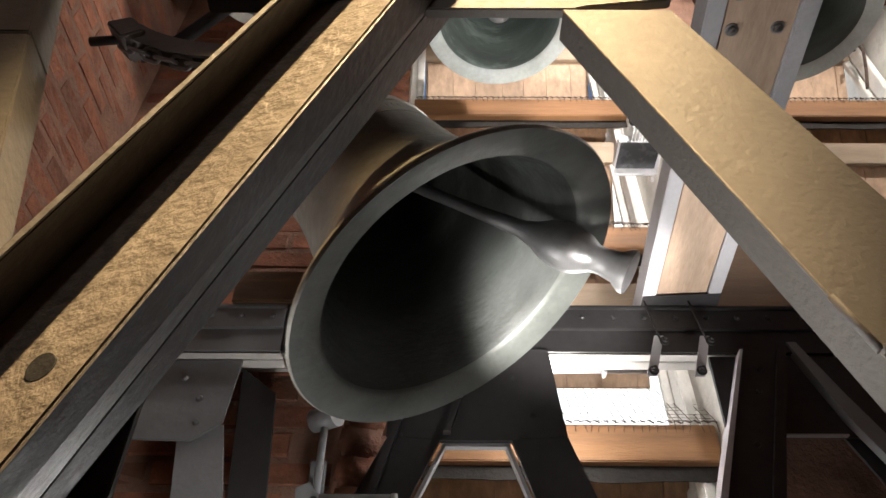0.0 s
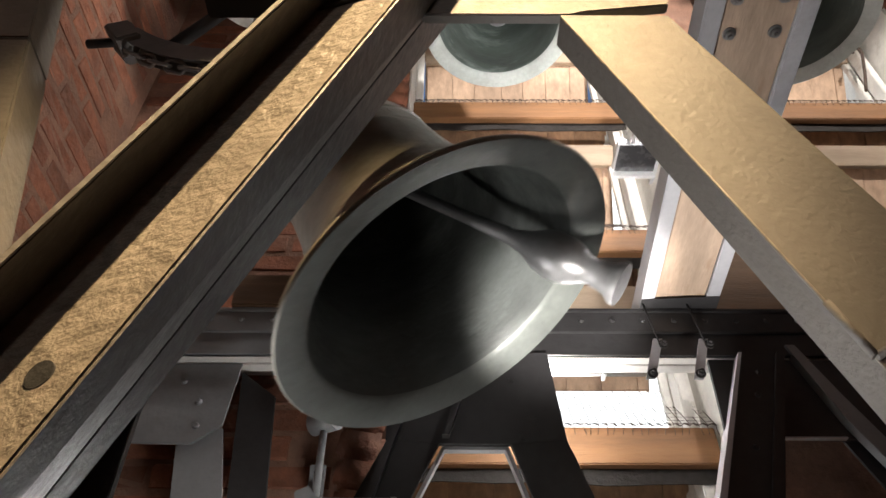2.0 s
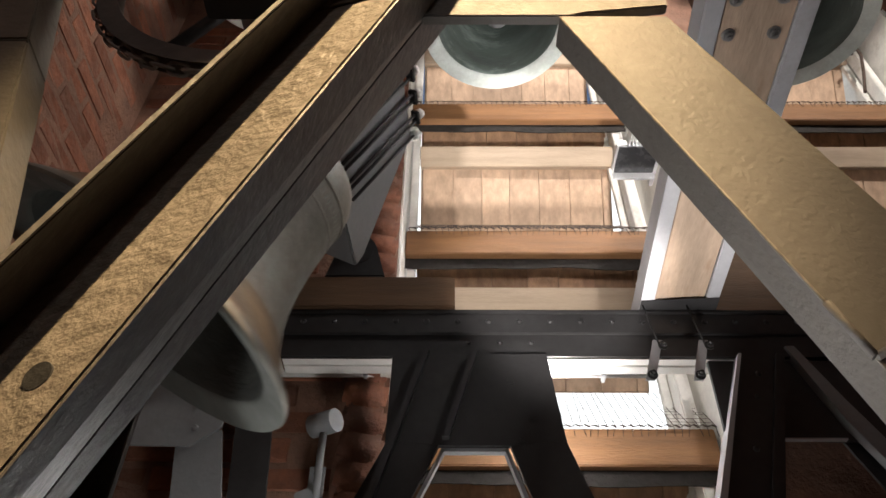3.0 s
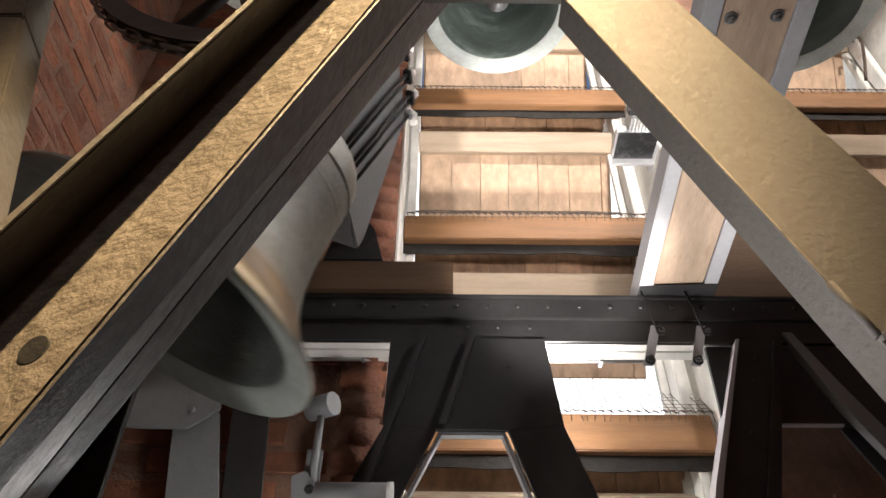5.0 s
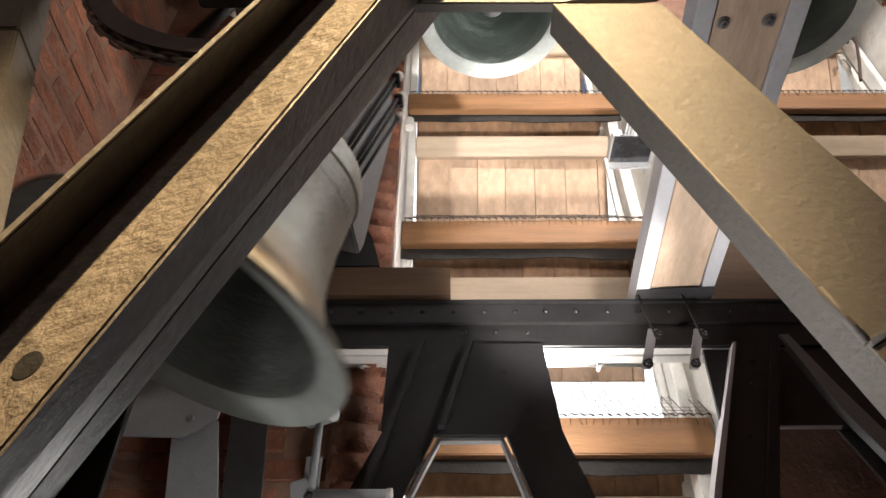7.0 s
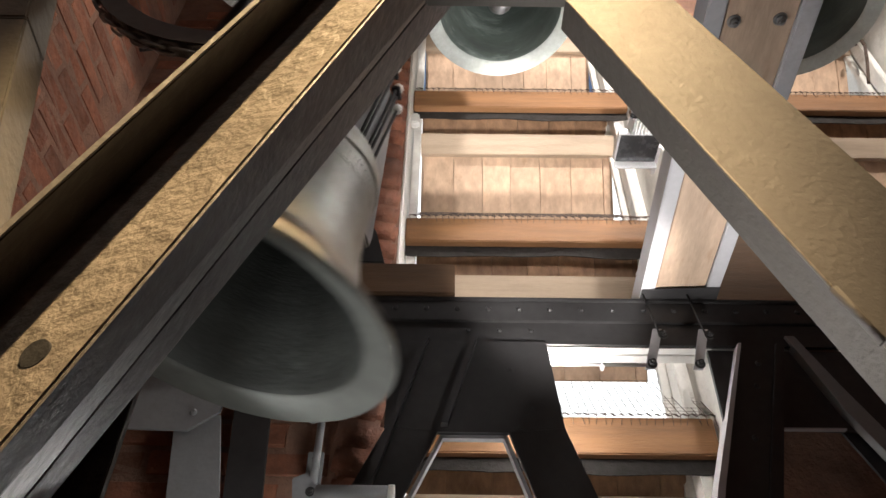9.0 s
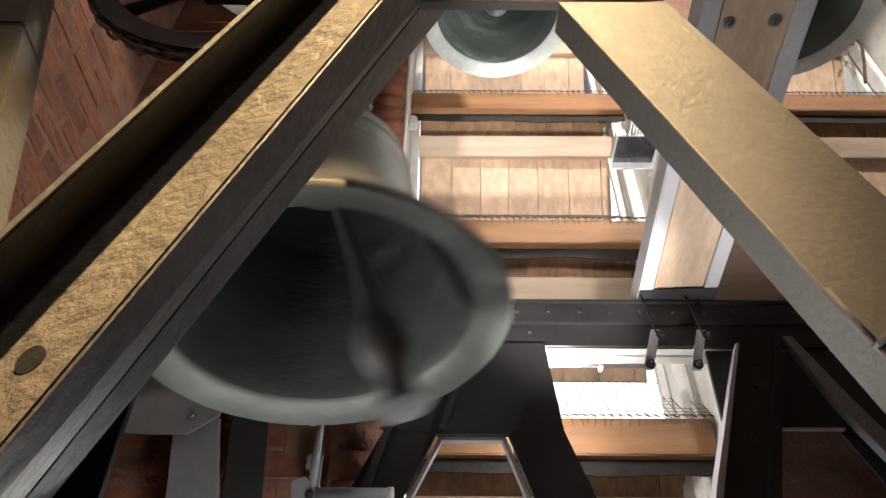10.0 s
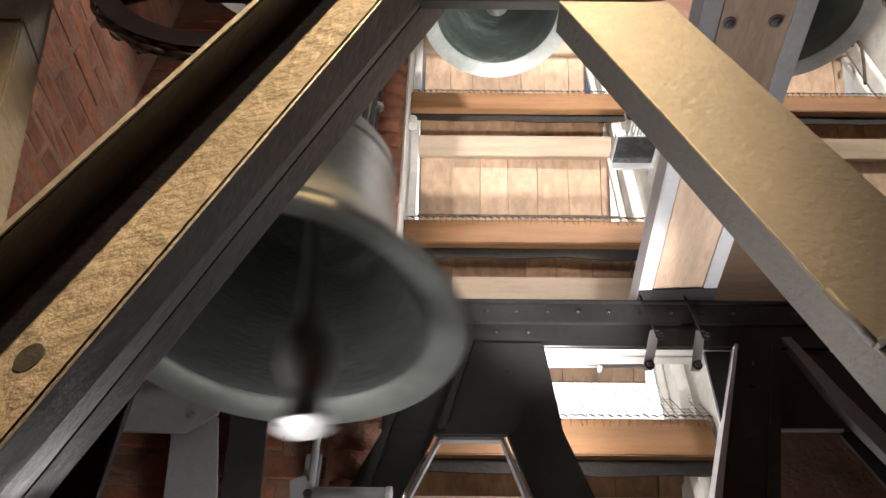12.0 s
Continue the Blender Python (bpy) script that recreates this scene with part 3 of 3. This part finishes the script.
def chain_wheel(t):
    """A grooved arc wheel on the axle, with spokes and a link chain round it."""
    y, r = -0.45, 0.385
    a0, a1 = radians(-75), radians(150)
    at = lambda a, rr, yy: (rr * math.sin(a), yy, -rr * math.cos(a))
    n = 56
    bm = bmesh.new()
    ring = [(r - 0.03, y - 0.018), (r + 0.012, y - 0.018), (r - 0.004, y), (r + 0.012, y + 0.018), (r - 0.03, y + 0.018)]
    rows = [[bm.verts.new(at(a0 + (a1 - a0) * i / n, rr, yy)) for rr, yy in ring] for i in range(n + 1)]
    for a, b in zip(rows, rows[1:]):
        for i in range(5):
            bm.faces.new((a[i], a[(i + 1) % 5], b[(i + 1) % 5], b[i]))
    bm.faces.new(rows[0])
    bm.faces.new(rows[-1][::-1])
    wheel = part("chain_wheel", bm, WHEEL, t, "dark grooved chain wheel")
    for a in (-60, 0, 60, 125):
        part("spoke", rod(at(radians(a), 0.05, y), at(radians(a), r - 0.028, y), 0.013), DARK, wheel)
    part("hub", rod((0, y - 0.05, 0), (0, y + 0.05, 0), 0.06, 20), DARK, wheel)
    part("clamp", slab([(-0.39, -0.135), (-0.345, -0.14), (-0.35, -0.075), (-0.40, -0.06)], y - 0.03, y + 0.03, 0.004), WHEEL, wheel)
    part("clamp_bolt", rod((-0.44, y, -0.06), (-0.37, y, -0.10), 0.009), DARK, wheel)
    link = link_mesh()
    k = 44
    for i in range(k):
        a = a0 + (a1 - a0) * (i + 0.5) / k
        p = Vector(at(a, r + 0.016, y))
        m = Matrix.Translation(p) @ Matrix.Rotation(-a, 4, "Y") @ Matrix.Rotation(radians(45 if i % 2 else -45), 4, "X")
        part("chain_link", link, CHAIN, wheel, m=m)


def link_mesh():
    bm = bmesh.new()
    path = []
    for i in range(14):
        a = 2 * math.pi * i / 14
        path.append(Vector((0.012 * (1 if math.cos(a) > 0 else -1) + 0.011 * math.cos(a), 0.011 * math.sin(a), 0)))
    rings = []
    for i, p in enumerate(path):
        side = (path[(i + 1) % 14] - path[i - 1]).normalized().cross(Vector((0, 0, 1)))
        rings.append([bm.verts.new(p + 0.0036 * (math.cos(b) * side + math.sin(b) * Vector((0, 0, 1)))) for b in (0, 1.257, 2.513, 3.77, 5.027)])
    for i in range(14):
        for j in range(5):
            bm.faces.new((rings[i][j], rings[i][(j + 1) % 5], rings[(i + 1) % 14][(j + 1) % 5], rings[(i + 1) % 14][j]))
    return mesh_of("chain_link", bm, CHAIN, smooth=True)


chain_wheel(BELL)


def bearing(y0, y1, z0, label):
    t = thing("bearing_block", pose(PIVOT[0] + 0.0745 * ((y0 + y1) / 2 - PIVOT[1]), 0, 0), label, "bearing", "bearings of the bell")
    part("pedestal", slab([(-0.09, z0), (0.09, z0), (0.055, 2.93), (0.03, 2.965), (-0.03, 2.965), (-0.055, 2.93)], y0, y1, 0.004), DARK, t)
    part("cap", rod((0, y0 - 0.004, PIVOT[2]), (0, y1 + 0.004, PIVOT[2]), 0.05, 20), DARK, t)
    return t


# ---- resting bells higher up ----
def hung_bell(x, y, z, rad, label):
    t = make_bell("hanging_bell", rad, 0.0, -1.45 * rad, (PATINA, PATINA, DIM_INSIDE, LIT_LIP), label, pose(x, y, z), False)
    part("yoke", box(-0.05, 0.05, -0.9 * rad, 0.9 * rad, 1.45 * rad, 1.45 * rad + 0.14, 0.004), GREY, t)
    part("hanger", rod((0, 0, 1.45 * rad + 0.13), (0, 0, TOP - z + 0.01), 0.025), DARK, t)
    part("clapper", lathe([(0.0, 1.3 * rad), (0.014, 1.3 * rad), (0.016, 0.45 * rad), (0.04, 0.25 * rad), (0.045, 0.18 * rad), (0.02, 0.05 * rad), (0.0, 0.04 * rad)], 20), IRON, t)
    return t


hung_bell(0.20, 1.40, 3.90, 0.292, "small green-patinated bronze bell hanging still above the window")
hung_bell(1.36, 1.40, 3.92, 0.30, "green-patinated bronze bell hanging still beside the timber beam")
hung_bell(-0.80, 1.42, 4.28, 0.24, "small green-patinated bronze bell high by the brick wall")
bearing(1.60, 1.72, 2.795, "dark cast bearing carrying the bell axle on the girder")
bearing(0.61, 0.66, 2.60, "dark cast bearing carrying the bell axle on the trestle")
part("bearing_plank", box(-0.62, 0.028, 1.60, 1.74, 2.681, 2.795, 0.004), PACKING)
part("packing_board", box(0.77, 1.10, 1.66, 1.70, 2.681, 3.05, 0.004), PACKING)
tagged(bpy.data.objects["packing_board"], "brown wooden board standing on the black girder", "board")
tagged(bpy.data.objects["bearing_plank"], "dark brown wooden plank lying on the girder", "plank")


# ---- left trestle by the wall ----
def a_frame_left():
    # Grey paint carries the light on this end of the frame.
    t = thing("bell_frame_trestle", pose(0, 1.665, 0), "steel trestle with riveted gusset beside the brick wall, its light set in grey paint", "bell frame", "trestles of the bell frame")
    part("gusset_plate", slab([(-1.10, 2.529), (-0.572, 2.529), (-0.588, 2.337), (-0.66, 2.283), (-0.80, 2.286), (-1.06, 2.30)], 0.012, 0.022, 0.001), STEEL, t)
    part("leg", slab([(-0.705, 2.32), (-0.588, 2.335), (-0.50, 1.9), (-0.10, 0.0), (-0.25, 0.0), (-0.64, 1.9)], 0.024, 0.034, 0.001), STEEL, t)
    # Black slab stands for the leg's shadow on the bricks.
    part("leg_web", slab([(-0.575, 2.52), (-0.47, 2.44), (-0.425, 1.9), (-0.05, 0.0), (-0.11, 0.0), (-0.52, 1.9)], 0.040, 0.052), DARK, t, "black slab for the shadow of the leg on the brick")
    part("far_leg", slab([(-1.06, 2.31), (-0.93, 2.31), (-1.13, 1.2), (-1.24, 1.2)], 0.024, 0.034, 0.001), STEEL, t)
    for p in ((-0.657, 2.334), (-0.665, 2.405), (-0.72, 2.47), (-0.85, 2.40)):
        part("rivet", rivet((p[0], 0.012, p[1]), (0, -1, 0), 0.012), STEEL, t)
    return t


a_frame_left()


# ---- striking hammer and its motor ----
def hammer():
    t = thing("strike_hammer", pose(0, 1.68, 0), "grey striking hammer with a round head on a bracket", "hammer")
    part("head", rod((-0.352, 0.022, 2.352), (-0.285, -0.018, 2.350), 0.031, 24), STEEL, t, "pale round hammer head")
    part("stem", rod((-0.318, 0.0, 2.32), (-0.318, 0.0, 2.10), 0.010), STEEL, t)
    part("bracket", box(-0.342, -0.302, 0.006, 0.016, 2.13, 2.232, 0.002), STEEL, t)
    part("foot", slab([(-0.37, 2.155), (-0.335, 2.17), (-0.30, 2.13), (-0.30, 2.04), (-0.36, 2.09)], -0.01, 0.03, 0.003), STEEL, t)
    part("bolt", hexbolt((-0.321, 0.006, 2.21), (0, -1, 0), 0.006, 0.006), DARK, t)
    part("bolt", hexbolt((-0.321, -0.01, 2.12), (0, -1, 0), 0.008, 0.008), DARK, t)
    part("bracket_arm", box(-0.335, -0.305, 0.016, 0.118, 2.10, 2.16), STEEL, t)
    return t


hammer()


def motor():
    t = thing("hammer_motor", pose(0, 1.60, 2.055), "grey cylindrical motor beside the hammer", "motor")
    part("casing", rod((-0.29, 0, 0), (-0.125, 0, 0), 0.048, 28), STEEL, t)
    part("end_cap", rod((-0.125, 0, 0), (-0.112, 0, 0), 0.050, 28), WHITE, t, "pale end cap")
    part("wall_arm", box(-0.24, -0.18, 0.0, 0.198, -0.02, 0.02), STEEL, t)
    return t


motor()


# ---- lamp by the window, switched off ----
def floodlight():
    t = thing("led_floodlight", pose(0.705, 1.69, 3.44), "small floodlight, switched off, with black glass and ribbed back", "floodlight")
    part("glass", box(-0.075, 0.070, -0.065, 0.055, -0.004, 0.0), BLACK, t, "black glass front")
    part("housing", box(-0.080, 0.075, -0.070, 0.060, 0.001, 0.035, 0.004), ALU, t)
    part("rim", box(-0.080, 0.075, 0.056, 0.066, -0.035, 0.0, 0.003), ALU, t)
    for i in range(9):
        part("cooling_fin", box(-0.040 + i * 0.012, -0.036 + i * 0.012, -0.125, -0.068, 0.0, 0.055), WHITE, t)
    part("driver_box", box(-0.045, 0.070, -0.120, -0.068, 0.055, 0.062), WHITE, t)
    part("driver_box", box(-0.050, -0.01, -0.150, -0.120, 0.02, 0.06, 0.005), BLACK, t)
    part("bracket", box(0.07, 0.085, -0.01, 0.125, 0.0, 0.03, 0.002), ALU, t)
    part("cable", rod((0.0, -0.12, 0.0), (0.078, -0.06, -0.01), 0.004), WHITE, t)
    return t


floodlight()


# ---- timber post of a neighbouring frame ----
def stone_post():
    t = thing("timber_post", pose(0, 0, 0), "weathered beige leaning post of a neighbouring frame", "post")
    e = lambda l, z: l[0][0] + (l[1][0] - l[0][0]) * (z - l[0][1]) / (l[1][1] - l[0][1])
    a, b = ((-0.635, 2.409), (-0.565, 2.150)), ((-0.678, 2.547), (-0.568, 2.130))
    ring = lambda z: [(e(a, z), 0.55, z), (e(b, z), 0.63, z), (e(b, z) - 0.16, 0.63, z), (e(a, z) - 0.16, 0.55, z)]
    part("post", loft(ring(1.0), ring(2.345), 0.003), STONE, t)
    part("upper_post", loft(ring(2.350), ring(3.1), 0.003), STONE, t)
    part("foot", box(-0.50, -0.30, 0.53, 0.65, 0.0, 1.0, 0.004), STONE, t)
    return t


stone_post()
part("wall_nail", rod((-1.31, 1.67, 4.03), (-1.235, 1.70, 4.10), 0.009), DARK)
tagged(bpy.data.objects["wall_nail"], "rusty iron nail driven into the brick wall", "nail")


# ---- bird netting over the louvre gaps ----
def net(x0, x1, z, seed):
    rnd = random.Random(seed)
    bm = bmesh.new()
    lines = []
    x = x0
    a, b, c = Vector((0, 1.994, z - 0.03)), Vector((0, 1.992, z + 0.006)), Vector((0, 2.27, z + 0.30))
    while x < x1:
        d = rnd.uniform(-0.012, 0.012)
        lines.append([Vector((x + d, *a.yz)), Vector((x, *b.yz)), Vector((x + 0.03 + d, *c.yz))])
        x += 0.026
    for k in range(12):
        q = b.lerp(c, k / 11)
        lines.append([Vector((x0 + (x1 - x0) * i / 8, q.y, q.z + rnd.uniform(-0.003, 0.003))) for i in range(9)])
    thick = [[Vector((x0 + (x1 - x0) * i / 70, 1.990, z + (0.007 if i % 2 else -0.001) + rnd.uniform(-0.002, 0.002))) for i in range(71)]]
    for pts in lines + thick:
        r = 0.0026 if pts in thick else 0.0010
        rings = [[bm.verts.new(p + Vector(o) * r) for o in ((1, 0, 1), (-1, 1, 0), (0, -1, -1))] for p in pts]
        for r, s in zip(rings, rings[1:]):
            for i in range(3):
                bm.faces.new((r[i], r[(i + 1) % 3], s[(i + 1) % 3], s[i]))
    return tagged(part("bird_netting", bm, WIRE), "fine rusty wire netting over a louvre gap", "netting", "bird netting", "stuff")


for i, z in enumerate(LOUVRE_Z):
    net(W1[0] + 0.02, W1[1] - 0.035, z, i)
    net(W2[0] + 0.04, W2[1] - 0.035, z, 9 + i)


def haze():
    m = bpy.data.materials.new("bright_haze")
    m.use_nodes = True
    n = m.node_tree.nodes
    e = n.new("ShaderNodeEmission")
    e.inputs["Color"].default_value, e.inputs["Strength"].default_value = (0.95, 0.98, 1.0, 1), 2.2
    m.node_tree.links.new(e.outputs[0], n["Material Output"].inputs["Surface"])
    tagged(part("backdrop", box(-12, 12, 9.0, 9.1, -6, 14), m), "pale overcast sky beyond the tower", "sky", kind="structure")


haze()


# ---- bricks ----
def brick_meshes(name, lx, ly, lz, k, seed):
    rnd = random.Random(seed)
    out = []
    for _ in range(k):
        bm = box(-lx / 2, lx / 2, -ly / 2, ly / 2, -lz / 2, lz / 2)
        bmesh.ops.bevel(bm, geom=bm.edges[:], offset=0.006, segments=1, affect="EDGES")
        for v in bm.verts:
            v.co += Vector([rnd.uniform(-1, 1) * 0.003 for _ in range(3)])
        out.append(mesh_of(name, bm, BRICK))
    return out


COURSE = 0.085
NB = brick_meshes("brick", 0.235, 0.05, 0.070, 5, 3)
WB = brick_meshes("brick", 0.05, 0.235, 0.070, 5, 4)


def lay_bricks():
    rnd = random.Random(8)
    k = 0
    for row in range(int(2.0 / COURSE), int(4.6 / COURSE)):
        z = row * COURSE + 0.04
        x = -1.29 + (0.125 if row % 2 else 0.0) + 0.12
        while x < -0.38:
            part("brick", NB[rnd.randrange(5)], BRICK, WALL_N, m=pose(x, NY + 0.0210 + rnd.uniform(-0.002, 0.002), z, rnd.uniform(-0.8, 0.8), rnd.uniform(-0.7, 0.7), rnd.uniform(-0.6, 0.6)))
            x += 0.25
    for row in range(int(2.8 / COURSE), int(5.2 / COURSE)):
        z = row * COURSE + 0.04
        y = 0.50 + (0.125 if row % 2 else 0.0)
        while y < 1.70:
            part("brick", WB[rnd.randrange(5)], BRICK, WALL_W, m=pose(WX - 0.0230 + rnd.uniform(-0.001, 0.001), y, z, rnd.uniform(-0.7, 0.7), rnd.uniform(-0.5, 0.5), 0))
            y += 0.25
    for row in range(int(1.6 / COURSE), int(5.1 / COURSE)):
        z = row * COURSE + 0.04
        part("corner_brick", NOSE, BRICK, WALL_N, m=pose(W1[0] - 0.055, NY + 0.012, z, rnd.uniform(-2, 2), 10 + rnd.uniform(-3, 3), rnd.uniform(-3, 3)))
        part("corner_brick", NOSE, BRICK, WALL_N, m=pose(W2[1] + 0.055, NY + 0.012, z, rnd.uniform(-2, 2), -10 + rnd.uniform(-3, 3), rnd.uniform(-3, 3)))


def nose_mesh():
    bm = box(-0.075, 0.052, -0.045, 0.045, -0.0445, 0.0445)
    bmesh.ops.bevel(bm, geom=bm.edges[:], offset=0.016, segments=2, affect="EDGES", clamp_overlap=True)
    return mesh_of("corner_brick", bm, BRICK, smooth=True)


NOSE = nose_mesh()
lay_bricks()


# ---- movement ----
PERIOD = 1.924


def swing(s):
    p = 2 * math.pi * s / PERIOD
    first = (32.77 - 0.276 * s) * math.cos(p) - 2.04 * math.sin(p)
    return -1.65 + first + 0.50 * math.cos(2 * p) - 0.31 * math.cos(3 * p) + 0.31 * math.sin(3 * p)


# the clapper's angle to the bell, in twentieths of a swing
LAG = (25.5, 25.5, 25, 22, 14, 8, 2, -4, -11, -20, -25.5, -25.5, -25, -22, -14, -9, -2, 4, 11, 20)


def knock(s):
    p = (((s + 0.028) / PERIOD) % 1.0) * 20
    i, f = int(p), p - int(p)
    return LAG[i % 20] * (1 - f) + LAG[(i + 1) % 20] * f


def motions():
    steps = [i * 0.1 for i in range(121)]
    walk(BELL, [(s, pose(*PIVOT, 0, -swing(s), YAW)) for s in steps])
    walk(CLAPPER, [(s, pose(0, 0, -0.17, 0, -knock(s), 0)) for s in steps])


motions()
